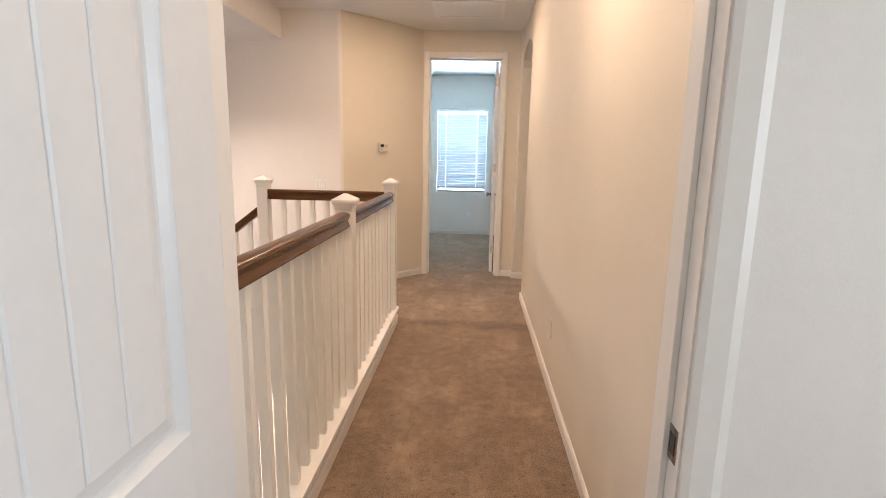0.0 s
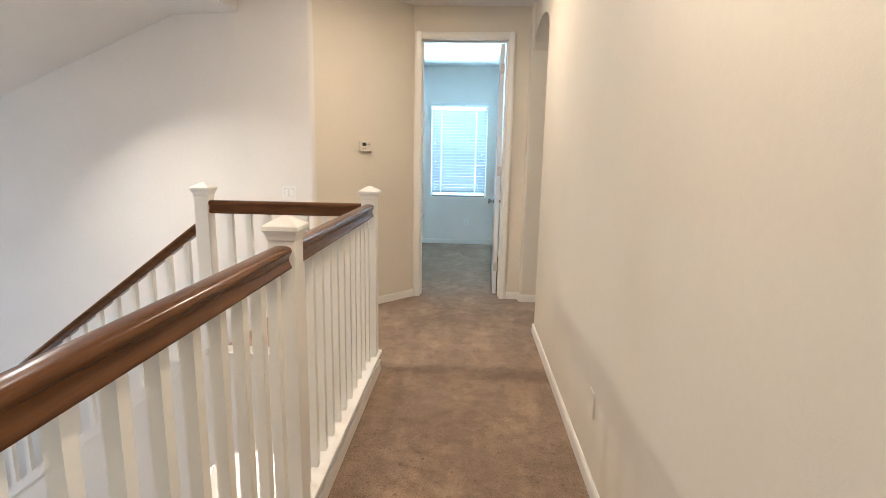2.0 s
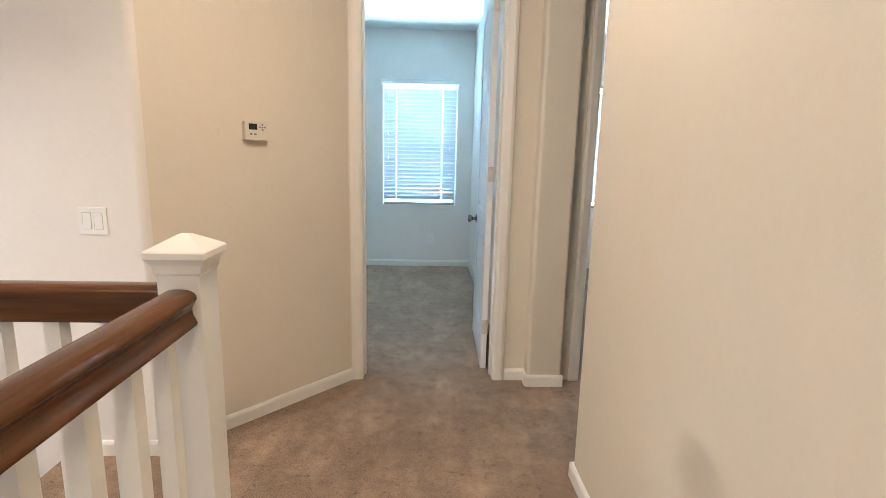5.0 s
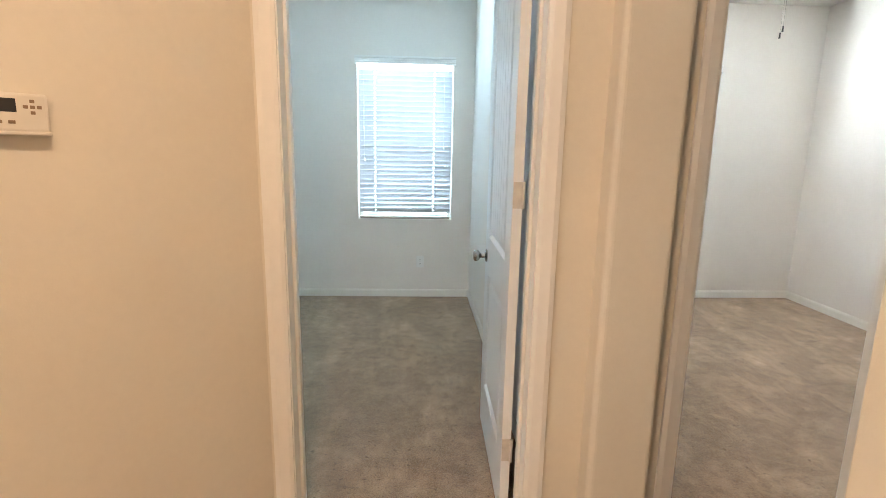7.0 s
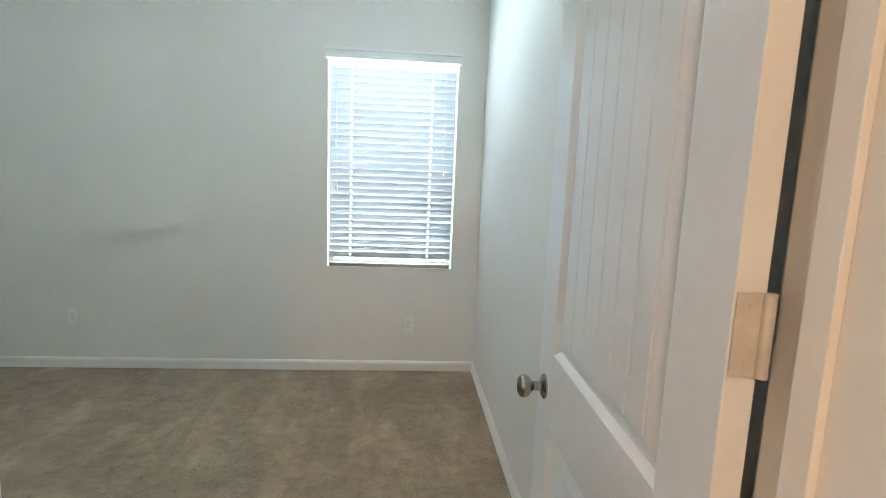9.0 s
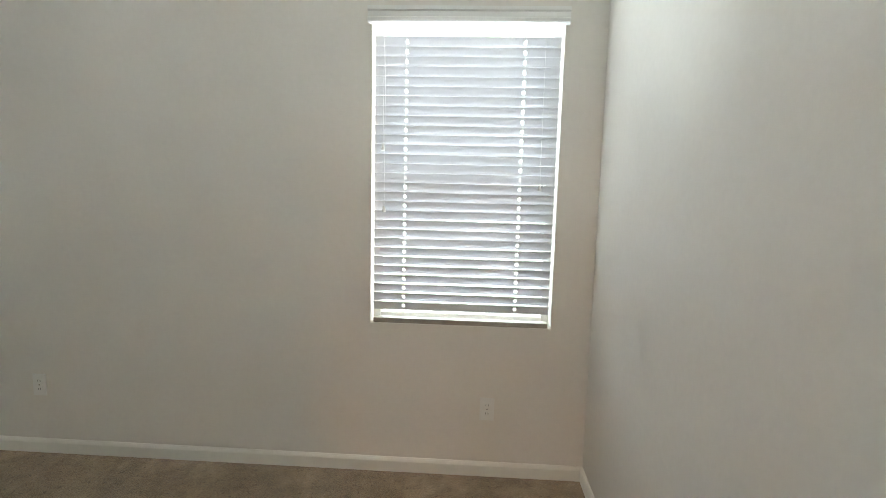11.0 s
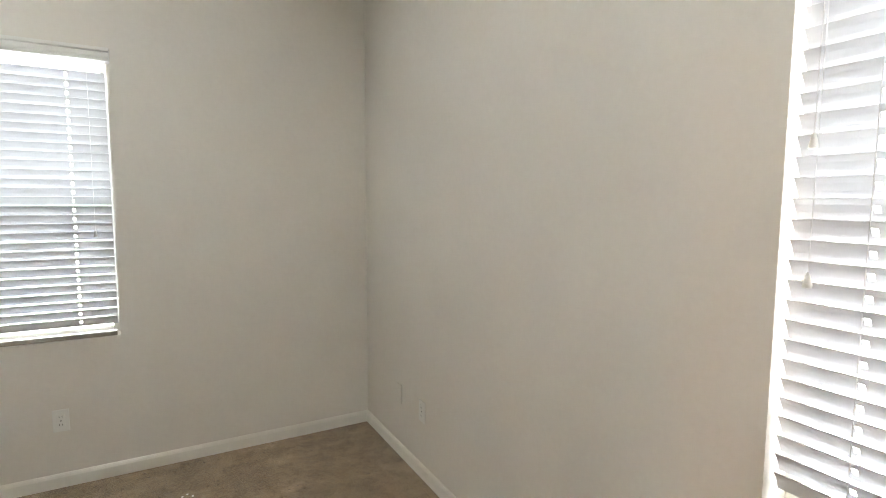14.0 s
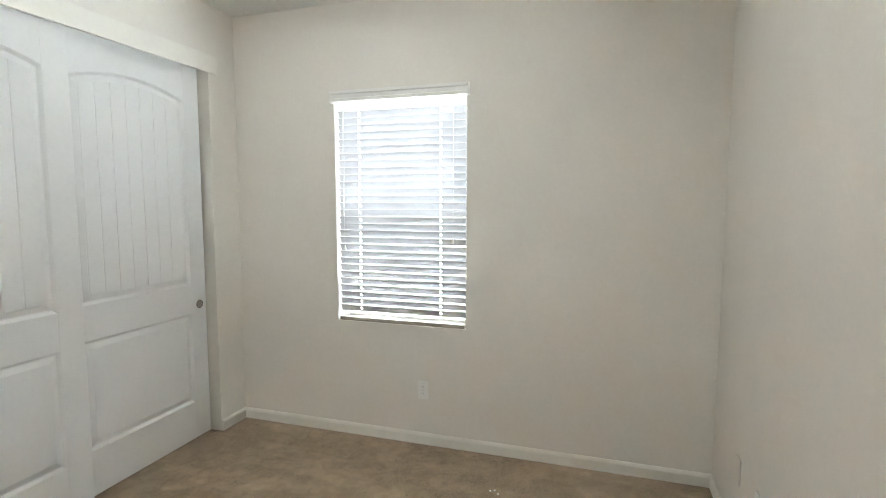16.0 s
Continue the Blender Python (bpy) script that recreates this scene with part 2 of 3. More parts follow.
# ceilings
bm = B()
box(bm, -1.735, 4.0, -4.0, 9.0, H, H + 0.2)
box(bm, -3.2, -1.735, 4.95, 9.0, H, H + 0.2)
structure("ceiling", bm, CEIL, "white painted flat ceiling")
bm = B()
prism(bm, [(-1.735, H + 0.2), (-1.735, 2.46), (-2.26, 2.44), (-5.75, 2.44 - 0.43 * 3.49), (-5.75, H + 0.2)], 4.4, "xz", 0.56)
structure("ceiling_sloped", bm, CEIL, "dropped and sloping white ceiling over the stairs")

# hall wall with the arched opening
bm = B()
ys = [4.71 + (5.59 - 4.71) * i / 24 for i in range(25)]
low = [(y, arch_z(y, 5.15, 0.4401, 2.33, 0.18)) for y in ys]
prism(bm, [(0.68, 0), (4.71, 0)] + low + [(5.59, H), (0.68, H)], 0.18, "yz", XR)
bevel_upright(bm, XR, 4.71, 0.02)
structure("wall_hall_east", bm, WALL, "cream wall with a rounded arched opening")
bm = B()
prism(bm, [(0.62, 5.59), (0.832, 5.59), (0.832, 5.70), (0.62, 5.70)], H, "xy", 0)
bevel_upright(bm, 0.62, 5.59, 0.022)
bevel_upright(bm, 0.832, 5.59, 0.022)
structure("wall_pier", bm, WALL, "cream rounded pier beside the arched opening")

# wall with the bedroom door, the closet and the guest room door
DX0, DX1, DH = -0.368, 0.422, 2.44
CX0, CX1, CH = -2.76, -0.95, 2.36
YS = 5.88         # bedroom face of the closet wall
GX0, GX1 = 0.965, 1.73
YB = 5.82
YM = 5.76
for name, y0, y1, y2, mat, label in (("wall_doors", YD, YM, YM, WALL, "cream hall wall with door openings"), ("wall_bedroom_south", YM, YB, YS, WALLW, "off-white wall with door and closet openings")):
    bm = B()
    box(bm, -3.2, CX0, y0, y2, 0, H)
    box(bm, CX0, CX1, y0, y2, CH, H)
    box(bm, CX1, DX0 - 0.02, y0, y1, 0, H)
    box(bm, DX0 - 0.02, DX1 + 0.02, y0, y1, DH + 0.02, H)
    box(bm, DX1 + 0.02, GX0 - 0.02, y0, y1, 0, H)
    box(bm, GX0 - 0.02, GX1 + 0.02, y0, y1, DH + 0.02, H)
    box(bm, GX1 + 0.02, 4.0, y0, y1, 0, H)
    structure(name, bm, mat, label)

# angled wall with the thermostat, and the long wall of the stairs
AX, AY = -1.175, 4.88
bm = B()
prism(bm, [(-0.445, YD - 0.001), (AX + 0.02, AY + 0.0219), (AX - 0.03, AY + 0.13), (-0.60, YD - 0.001)], H - LOW, "xy", LOW)
structure("wall_angled", bm, WALL, "cream wall standing at a slant beside the bedroom door")
bm = B()
prism(bm, [(AX + 0.02, AY + 0.0219), (AX, AY), (-5.75, AY), (-5.75, AY + 0.13), (AX - 0.03, AY + 0.13)], H - LOW, "xy", LOW)
bevel_upright(bm, AX, AY, 0.018)
structure("wall_stairs", bm, WALLW, "off-white wall with a rounded corner beside the stairs")

# closet inside
bm = B()
box(bm, -3.2, -1.20, 5.02, 5.10, 0, H)
box(bm, -3.0, -2.9, 5.10, YD, 0, H)
structure("wall_closet", bm, WALLW, "white closet walls")


# window walls
def window_wall(name, u0, u1, openings, axis, at, thick, mat, label):
    bm = B()
    u = u0
    for a0, a1, z0, z1 in openings:
        for c in ((u, a0, 0, H), (a0, a1, 0, z0), (a0, a1, z1, H)):
            if axis == "x":
                box(bm, c[0], c[1], at, at + thick, c[2], c[3])
            else:
                box(bm, at - thick, at, c[0], c[1], c[2], c[3])
        u = a1
    if axis == "x":
        box(bm, u, u1, at, at + thick, 0, H)
    else:
        box(bm, at - thick, at, u, u1, 0, H)
    return structure(name, bm, mat, label)


WZ0, WZ1 = 0.745, 2.16
window_wall("wall_north", -3.15, 4.0, [(-0.505, 0.358, WZ0, WZ1), (1.93, 2.793, WZ0, WZ1)], "x", YN, 0.15, WALLW, "off-white wall with blinded windows")
window_wall("wall_west", YB, YN, [(6.625, 7.488, WZ0, WZ1)], "y", XW, 0.15, WALLW, "off-white wall with a blinded window")
bm = B()
box(bm, XE, XE + 0.12, YB, YN, 0, H)
structure("wall_bedroom_east", bm, WALLW, "off-white bedroom wall")
bm = B()
box(bm, 3.75, 3.87, 4.5, YN, 0, H)
box(bm, 0.83, 3.75, 4.45, 4.57, 0, H)
structure("wall_guest_room", bm, WALLW, "off-white walls of the next room")

# the room in which the walk begins
SX0, SX1 = -0.274, 0.50
for name, y0, y1, z0, mat, label in (("wall_south", 0.62, 0.68, LOW, WALL, "cream wall with the first door's opening"),
                                     ("wall_first_room_north", 0.56, 0.62, 0, WALLW, "off-white wall with the first door's opening")):
    bm = B()
    box(bm, -5.75, SX0 - 0.02, y0, y1, z0, H)
    box(bm, SX0 - 0.02, SX1 + 0.02, y0, y1, DH + 0.02, H)
    box(bm, SX1 + 0.02, 3.0, y0, y1, 0, H)
    structure(name, bm, mat, label)
bm = B()
box(bm, -2.32, 2.52, -3.7, -3.55, 0, H)
box(bm, -2.32, -2.2, -3.55, 0.56, 0, H)
box(bm, 2.4, 2.52, -3.55, -1.85, 0, H)
box(bm, 2.4, 2.52, -0.55, 0.56, 0, H)
box(bm, 2.4, 2.52, -1.85, -0.55, 0, 0.85)
box(bm, 2.4, 2.52, -1.85, -0.55, 2.15, H)
structure("wall_first_room", bm, WALLW, "off-white walls of the first room")

# stair well below
bm = B()
box(bm, -5.87, -5.75, 0.4, 5.2, LOW, H)
structure("wall_well_west", bm, WALLW, "white end wall of the stair well")
bm = B()
box(bm, -0.545, -0.462, 0.68, 3.72, LOW, CURB - 0.02)
structure("wall_well_east", bm, WALLW, "white wall under the balustrade")


def stringer_top(x):
    return min(CURB - 0.02, 0.127 + 0.768 * (x + 1.651))


bm = B()
hole = [(-1.25 + 0.38 * math.cos(i * math.pi / 20), arch_z(-1.25 + 0.38 * math.cos(i * math.pi / 20), -1.25, 0.3801, -0.86, 0.32)) for i in range(21)]
prism(bm, [(-5.6, LOW), (-5.6, max(LOW + 0.01, stringer_top(-5.6))), (-1.651, stringer_top(-1.651)), (-0.455, CURB - 0.02), (-0.455, LOW), (-0.87, LOW)] + hole + [(-1.63, LOW)], 0.10, "xz", 3.725)
structure("wall_under_stairs", bm, WALLW, "white wall under the stairs with an arched opening")

# stairs, one carpeted flight
flight = thing("staircase", pose(0, 0, 0), "carpeted flight of stairs going down between white walls", "stairs")
for i in range(15):
    bm = B()
    x1 = -1.60 - 0.245 * i
    z1 = -0.186 * (i + 1)
    box(bm, x1 - 0.27, x1, 3.826, 4.878, z1 - 0.19, z1, 0.012)
    part("step", bm, CARPET, flight)


# ---- trim ----
def baseboard(x0, y0, x1, y1, side, h=0.072, th=0.013):
    """Runs from one point to the other; side +1 puts its thickness to the left of that way."""
    p, q = Vector((x0, y0)), Vector((x1, y1))
    d = (q - p).normalized()
    n = Vector((-d.y, d.x)) * side
    prof = [(0, 0.0), (th, 0.0), (th, h - 0.018), (th * 0.75, h - 0.008), (th * 0.35, h), (0, h)]
    bm = B()
    a = [bm.verts.new((p.x + n.x * u, p.y + n.y * u, v)) for u, v in prof]
    b = [bm.verts.new((q.x + n.x * u, q.y + n.y * u, v)) for u, v in prof]
    bm.faces.new(a)
    bm.faces.new(b)
    for i in range(len(prof)):
        bm.faces.new((a[i], a[(i + 1) % len(prof)], b[(i + 1) % len(prof)], b[i]))
    bmesh.ops.recalc_face_normals(bm, faces=bm.faces)
    return structure("baseboard", bm, TRIM, "white painted low baseboard")


CAS = 0.062
baseboard(XR, 0.75, XR, 4.715, 1)
baseboard(XR - 0.013, 4.71, 0.83, 4.71, 1)
baseboard(DX1 + CAS + 0.01, YD, 0.62, YD, -1)
baseboard(0.615, 5.59, 0.838, 5.59, -1)
baseboard(0.62, 5.59, 0.62, YD - 0.013, 1)
baseboard(-0.436, YD - 0.003, AX, AY, 1)
baseboard(AX, AY, -1.6, AY, 1)
baseboard(XW, YN, XE, YN, -1)
baseboard(XW, YS, XW, YN, -1)
baseboard(XE, YB, XE, YN, 1)
baseboard(XW, YS, CX0 - 0.005, YS, 1)
baseboard(CX1, YB, DX0 - CAS - 0.01, YB, 1)
baseboard(XE + 0.12, YN, 3.75, YN, -1)
baseboard(3.75, 4.57, 3.75, YN, 1)
baseboard(SX1 + CAS, 0.56, 2.4, 0.56, -1)
baseboard(SX1 + CAS, 0.68, XR, 0.68, 1)


def door_frame(name, x0, x1, ya, yb, h, label, stop=None):
    """Jamb lining and casing round an opening in a wall between ya and yb."""
    ob = new(name)
    ob.empty_display_size = 0.05
    tagged(ob, label, "door frame", kind="structure")
    for n, (a0, a1, z0, z1) in (("jamb", (x0 - 0.018, x0, 0, h)), ("jamb", (x1, x1 + 0.018, 0, h)), ("head_jamb", (x0 - 0.018, x1 + 0.018, h, h + 0.018))):
        part(n, box(B(), a0, a1, ya - 0.002, yb + 0.002, z0, z1), TRIM, ob)
    if stop:
        for n, (a0, a1, z0, z1) in (("stop", (x0, x0 + 0.011, 0, h)), ("stop", (x1 - 0.011, x1, 0, h)), ("stop", (x0 + 0.011, x1 - 0.011, h - 0.011, h))):
            part(n, box(B(), a0, a1, stop, stop + 0.035, z0, z1, 0.002), TRIM, ob)
    for y, s in ((ya, -1), (yb, 1)):
        for u, d in ((x0 - 0.004, -1), (x1 + 0.004, 1)):
            prof = [(u, y + s * 0.002), (u, y + s * 0.009), (u + d * 0.012, y + s * 0.014), (u + d * 0.045, y + s * 0.018), (u + d * CAS, y + s * 0.013), (u + d * CAS, y + s * 0.002)]
            bm = B()
            prism(bm, prof, h + 0.004 + CAS, "xy", 0)
            part("casing", bm, TRIM, ob)
        prof = [(y + s * 0.002, h + 0.004), (y + s * 0.009, h + 0.004), (y + s * 0.014, h + 0.016), (y + s * 0.0175, h + 0.049), (y + s * 0.0125, h + 0.003 + CAS), (y + s * 0.002, h + 0.003 + CAS)]
        bm = B()
        prism(bm, prof, x1 - x0 + 0.008, "yz", x0 - 0.004)
        part("head_casing", bm, TRIM, ob)
    return ob


frame_bed = door_frame("door_frame_bedroom", DX0, DX1, YD, YB, DH, "white painted door lining and casing", YB - 0.075)
frame_first = door_frame("door_frame_first", SX0, SX1, 0.56, 0.68, DH, "white painted door lining with a strike plate", 0.60)
frame_guest = door_frame("door_frame_guest", GX0, GX1, YD, YB, DH, "white painted door lining in shade", YB - 0.075)


# ---- doors ----
def loop_inset(pts, d):
    """Pulls a counter-clockwise loop inwards by d."""
    out = []
    n = len(pts)
    for i in range(n):
        p, q, r = Vector(pts[i - 1]), Vector(pts[i]), Vector(pts[(i + 1) % n])
        e0, e1 = (q - p).normalized(), (r - q).normalized()
        n0, n1 = Vector((-e0.y, e0.x)), Vector((-e1.y, e1.x))
        k = (n0 + n1)
        k = k / max(0.3, k.dot(n0))
        out.append((q.x + k.x * d, q.y + k.y * d))
    return out


def panel_door(ob, w, h, t, planks=6):
    """A two-panel plank door in the xz plane, hinge edge at x = 0, face towards -y at y = 0 and back at y = t."""
    st, z0, z1, z2, z3 = 0.120, 0.235, 0.805, 0.985, h - 0.165
    rise = 0.065
    arc = [(st + (w - 2 * st) * i / 16, z3 - rise + rise * math.sin(math.pi * i / 16) ** 0.8) for i in range(17)]
    part("stile", box(B(), 0, st, 0, t, 0, h, 0.002), DOORW, ob)
    part("stile", box(B(), w - st, w, 0, t, 0, h, 0.002), DOORW, ob)
    for zz in ((0, z0), (z1, z2)):
        part("rail", box(B(), st, w - st, 0.0004, t - 0.0004, zz[0], zz[1]), DOORW, ob)
    bm = B()
    for p0, p1 in zip(arc, arc[1:]):
        prism(bm, [p0, p1, (p1[0], h), (p0[0], h)], t - 0.0008, "xz", 0.0004)
    part("top_rail", bm, DOORW, ob)
    loops = ([(st, z0), (w - st, z0), (w - st, z1), (st, z1)], [(st, z2), (w - st, z2)] + arc[::-1])
    for k, lp in enumerate(loops):
        bm = B()
        for face, s in ((0.0006, 1), (t - 0.0006, -1)):
            rows = [(lp, 0.0), (loop_inset(lp, 0.004), 0.003), (loop_inset(lp, 0.014), 0.0125), (loop_inset(lp, 0.020), 0.013), (loop_inset(lp, 0.046), 0.004)]
            rings = [[bm.verts.new((u, face + s * dep, v)) for u, v in r] for r, dep in rows]
            for a, b in zip(rings, rings[1:]):
                for i in range(len(lp)):
                    bm.faces.new((a[i], a[(i + 1) % len(lp)], b[(i + 1) % len(lp)], b[i]))
            bm.faces.new(rings[-1])
        bmesh.ops.recalc_face_normals(bm, faces=bm.faces)
        part("panel", bm, DOORW, ob, "arched plank panel" if k else "")
    x0, x1 = st + 0.048, w - st - 0.048
    pw = (x1 - x0) / planks

    def crown(u):
        return z3 - rise - 0.048 + rise * math.sin(math.pi * (u - st) / (w - 2 * st)) ** 0.8
    for face, s in ((0.0042, -1), (t - 0.0042, 1)):
        for i in range(planks):
            a, b = x0 + i * pw, x0 + (i + 1) * pw
            rows = [(a + 0.0008, 0.0), (a + 0.0045, 0.0022), (a + pw * 0.35, 0.0024), (a + pw * 0.65, 0.0024), (b - 0.0045, 0.0022), (b - 0.0008, 0.0)]
            bm = B()
            lo = [bm.verts.new((u, face + s * d, z2 + 0.048)) for u, d in rows]
            hi = [bm.verts.new((u, face + s * d, crown(u))) for u, d in rows]
            bm.faces.new(lo)
            bm.faces.new(hi)
            for k in range(len(rows)):
                n = (k + 1) % len(rows)
                bm.faces.new((lo[k], lo[n], hi[n], hi[k]))
            bmesh.ops.recalc_face_normals(bm, faces=bm.faces)
            part("plank", bm, DOORW, ob)


def knob_set(ob, x, z, t):
    """A round knob on each face, with rose."""
    prof = [(0.031, 0.0), (0.031, 0.004), (0.024, 0.008), (0.012, 0.011), (0.011, 0.028), (0.016, 0.034), (0.0255, 0.042), (0.0285, 0.052), (0.026, 0.061), (0.018, 0.066), (0.006, 0.068)]
    for y, rx in ((0.0, 90), (t, -90)):
        part("knob", lathe(B(), prof, 24, pose(x, y, z, rx)), NICKEL, ob, "round satin nickel knob", True)


def hinges(ob, zs, t, side):
    for z in zs:
        bm = B()
        tube(bm, (-0.006, t if side > 0 else 0, z - 0.045), (-0.006, t if side > 0 else 0, z + 0.045), 0.0065)
        box(bm, -0.0035, -0.0005, 0.002, t - 0.002, z - 0.045, z + 0.045)
        for dz in (-0.03, 0.0, 0.03):
            box(bm, -0.0042, -0.003, t * 0.4, t * 0.4 + 0.006, z + dz - 0.003, z + dz + 0.003)
        part("hinge", bm, BRASSY, ob, "paint-smeared butt hinge", True)


LT = 0.035
# bedroom leaf, swung into the room against the east wall
leaf = thing("door_bedroom", pose(DX1 - 0.022, YB - 0.006, 0.012, 0, 0, 88.6), "white two-panel plank door standing wide open", "door")
panel_door(leaf, 0.752, 2.42, LT)
knob_set(leaf, 0.69, 0.885, LT)
hinges(leaf, (0.28, 1.24, 2.2), LT, -1)
# first leaf, open beside the camera's start
leaf0 = thing("door_first_room", pose(SX0 + 0.004, 0.556, 0.012, 0, 0, -90.5), "white two-panel plank door standing open", "door")
panel_door(leaf0, 0.752, 2.42, LT)
knob_set(leaf0, 0.69, 0.92, LT)
hinges(leaf0, (0.28, 1.24, 2.2), LT, -1)


def strike(x, y, z, face, parent):
    bm = B()
    box(bm, min(x, x + face * 0.002), max(x, x + face * 0.002), y - 0.016, y + 0.016, z - 0.030, z + 0.030, 0.0006)
    p = part("strike_plate", bm, NICKEL, parent, "small metal strike plate")
    bm = B()
    box(bm, min(x + face * 0.0022, x + face * 0.0028), max(x + face * 0.0022, x + face * 0.0028), y - 0.010, y + 0.011, z - 0.017, z + 0.017)
    part("latch_hole", bm, DARK, p)


strike(SX1, 0.585, 0.93, -1, frame_first)
strike(DX0, YB - 0.020, 0.90, 1, frame_bed)

# closet with two sliding leaves
bm = B()
box(bm, CX0 - 0.065, CX1, YS + 0.0005, YS + 0.016, 2.315, 2.425, 0.003)
structure("trim_closet_header", bm, TRIM, "white painted fascia over the sliding closet doors")
for i, (x, y, lab) in enumerate(((-2.735, YS - 0.10, "behind"), (-1.89, YS - 0.057, "in front"))):
    c = thing("closet_door", pose(x + 0.94, y + LT, 0.012, 0, 0, 180), "white two-panel sliding closet door, hung " + lab, "door", "closet sliding doors")
    panel_door(c, 0.94, 2.335, LT, 7)
    bm = lathe(B(), [(0.027, 0), (0.027, 0.003), (0.023, 0.004), (0.018, 0.0015), (0.004, 0.001)], 24, pose(0.885 if i == 0 else 0.055, 0, 0.855, 90))
    part("finger_pull", bm, NICKEL, c, "round recessed metal finger pull", True)


# ---- windows and blinds ----
def window_unit(name, m, w=0.863, z0=WZ0, z1=WZ1):
    """A sliding sash window in an opening that runs along +x from 0, seen from -y."""
    ob = new(name)
    ob.matrix_world = m
    ob.empty_display_size = 0.05
    tagged(ob, "white vinyl window behind lowered blinds", "window", kind="structure")
    for n, c in (("window_frame", (0, 0.035, z0, z1)), ("window_frame", (w - 0.035, w, z0, z1)), ("window_frame", (0.035, w - 0.035, z0, z0 + 0.04)), ("window_frame", (0.035, w - 0.035, z1 - 0.04, z1)),
                 ("meeting_rail", (0.035, w - 0.035, (z0 + z1) / 2 - 0.02, (z0 + z1) / 2 + 0.02))):
        part(n, box(B(), c[0], c[1], 0.095, 0.145, c[2], c[3], 0.004), TRIM, ob)
    for a, b in ((z0 + 0.04, (z0 + z1) / 2 - 0.02), ((z0 + z1) / 2 + 0.02, z1 - 0.04)):
        g = part("pane", box(B(), 0.035, w - 0.035, 0.118, 0.122, a, b), GLASS, ob, "clear glass")
        g.visible_shadow = False
    part("window_sill", box(B(), 0, w, 0.0, 0.095, z0 - 0.001, z0 + 0.006, 0.002), TRIM, ob)
    return ob


TILT = -62


def blind(m, label, tassels, w=0.863, z0=WZ0, z1=WZ1):
    ob = thing("window_blind", m, label, "window blind", "white window blinds")
    bm = B()
    vz = z1 - 0.03
    prism(bm, [(-0.030, vz), (-0.036, vz + 0.006), (-0.036, vz + 0.020), (-0.031, vz + 0.024), (-0.031, vz + 0.046), (-0.038, vz + 0.052), (-0.038, vz + 0.068), (-0.002, vz + 0.068), (-0.002, vz)], w + 0.03, "yz", -0.015)
    part("valance", bm, PLATE, ob, "moulded white valance")
    part("headrail", box(B(), 0.012, w - 0.012, 0.012, 0.055, z1 - 0.026, z1 - 0.002, 0.002), SLAT, ob)
    pitch = 0.0440
    top = z1 - 0.097
    n = int((top - (z0 + 0.075)) / pitch) + 1
    bm = B()
    hw = 0.0247
    rows = [(-hw, 0.0), (-hw * 0.36, 0.0018), (hw * 0.36, 0.0018), (hw, 0.0)]
    cols = [0.010, 0.149, 0.161, w - 0.176, w - 0.164, w - 0.010]
    up = [[bm.verts.new((x, y, z + 0.0014)) for x in cols] for y, z in rows]
    dn = [[bm.verts.new((x, y, z - 0.0014)) for x in cols] for y, z in rows]
    for r in (up, dn):
        for j, (a, b) in enumerate(zip(r, r[1:])):
            for k in range(5):
                if not (j == 1 and k in (1, 3)):
                    bm.faces.new((a[k], a[k + 1], b[k + 1], b[k]))
    for k in range(5):
        for i in (0, -1):
            bm.faces.new((up[i][k], up[i][k + 1], dn[i][k + 1], dn[i][k]))
    for k in (1, 3):
        for i in (1, 2):
            bm.faces.new((up[i][k], up[i][k + 1], dn[i][k + 1], dn[i][k]))
        for c in (k, k + 1):
            bm.faces.new((up[1][c], up[2][c], dn[2][c], dn[1][c]))
    for k in (0, 5):
        bm.faces.new([r[k] for r in up] + [r[k] for r in dn[::-1]])
    bmesh.ops.recalc_face_normals(bm, faces=bm.faces)
    me = mesh_of("slat", bm, SLATM)
    for i in range(n):
        s = new("slat", me)
        s.parent = ob
        wob = 0.3 * math.sin(i * 2.3) + 0.2 * math.sin(i * 5.1)
        s.matrix_local = pose(0, 0.034, top - i * pitch, TILT + wob, 0.10 * math.sin(i * 1.7), 0)
    zb = z0 + 0.028
    part("bottom_rail", box(B(), 0.014, w - 0.014, 0.006, 0.054, zb - 0.0215, zb + 0.002, 0.003), RAILB, ob, "white bottom rail resting on the sill")
    for x in (0.155, w - 0.17):
        for y in (0.009, 0.059):
            part("ladder_cord", tube(B(), (x, y, zb), (x, y, z1 - 0.04), 0.0011, None, 6), CORD, ob)
    for x, z in tassels:
        t = part("pull_cord", tube(B(), (x, -0.004, z), (x, 0.002, z1 - 0.05), 0.0009, None, 6), CORD, ob)
        part("tassel", lathe(B(), [(0.003, 0.0), (0.0045, -0.004), (0.0095, -0.026), (0.0085, -0.031), (0.002, -0.032)], 12, pose(x, -0.004, z)), PLATE, t, "bell-shaped cord tassel", True)
    return ob


TAS = ((0.055, 1.60), (0.062, 1.315), (0.78, 1.43))
for nm, m in (("window_1", pose(-0.505, YN, 0)), ("window_2", pose(XW, 6.625, 0, 0, 0, 90)), ("window_3", pose(1.93, YN, 0))):
    window_unit(nm, m)
blind(pose(-0.505, YN, 0), "white slatted blind, lowered, slats tilted half shut", TAS)
blind(pose(XW, 6.625, 0, 0, 0, 90), "white slatted blind glowing with daylight, lowered", ((0.055, 1.46), (0.062, 1.24), (0.78, 1.30)))
blind(pose(1.93, YN, 0), "white slatted blind in the next room, lowered", TAS)

# ---- balustrade ----
PW, CW = 0.0425, 0.059


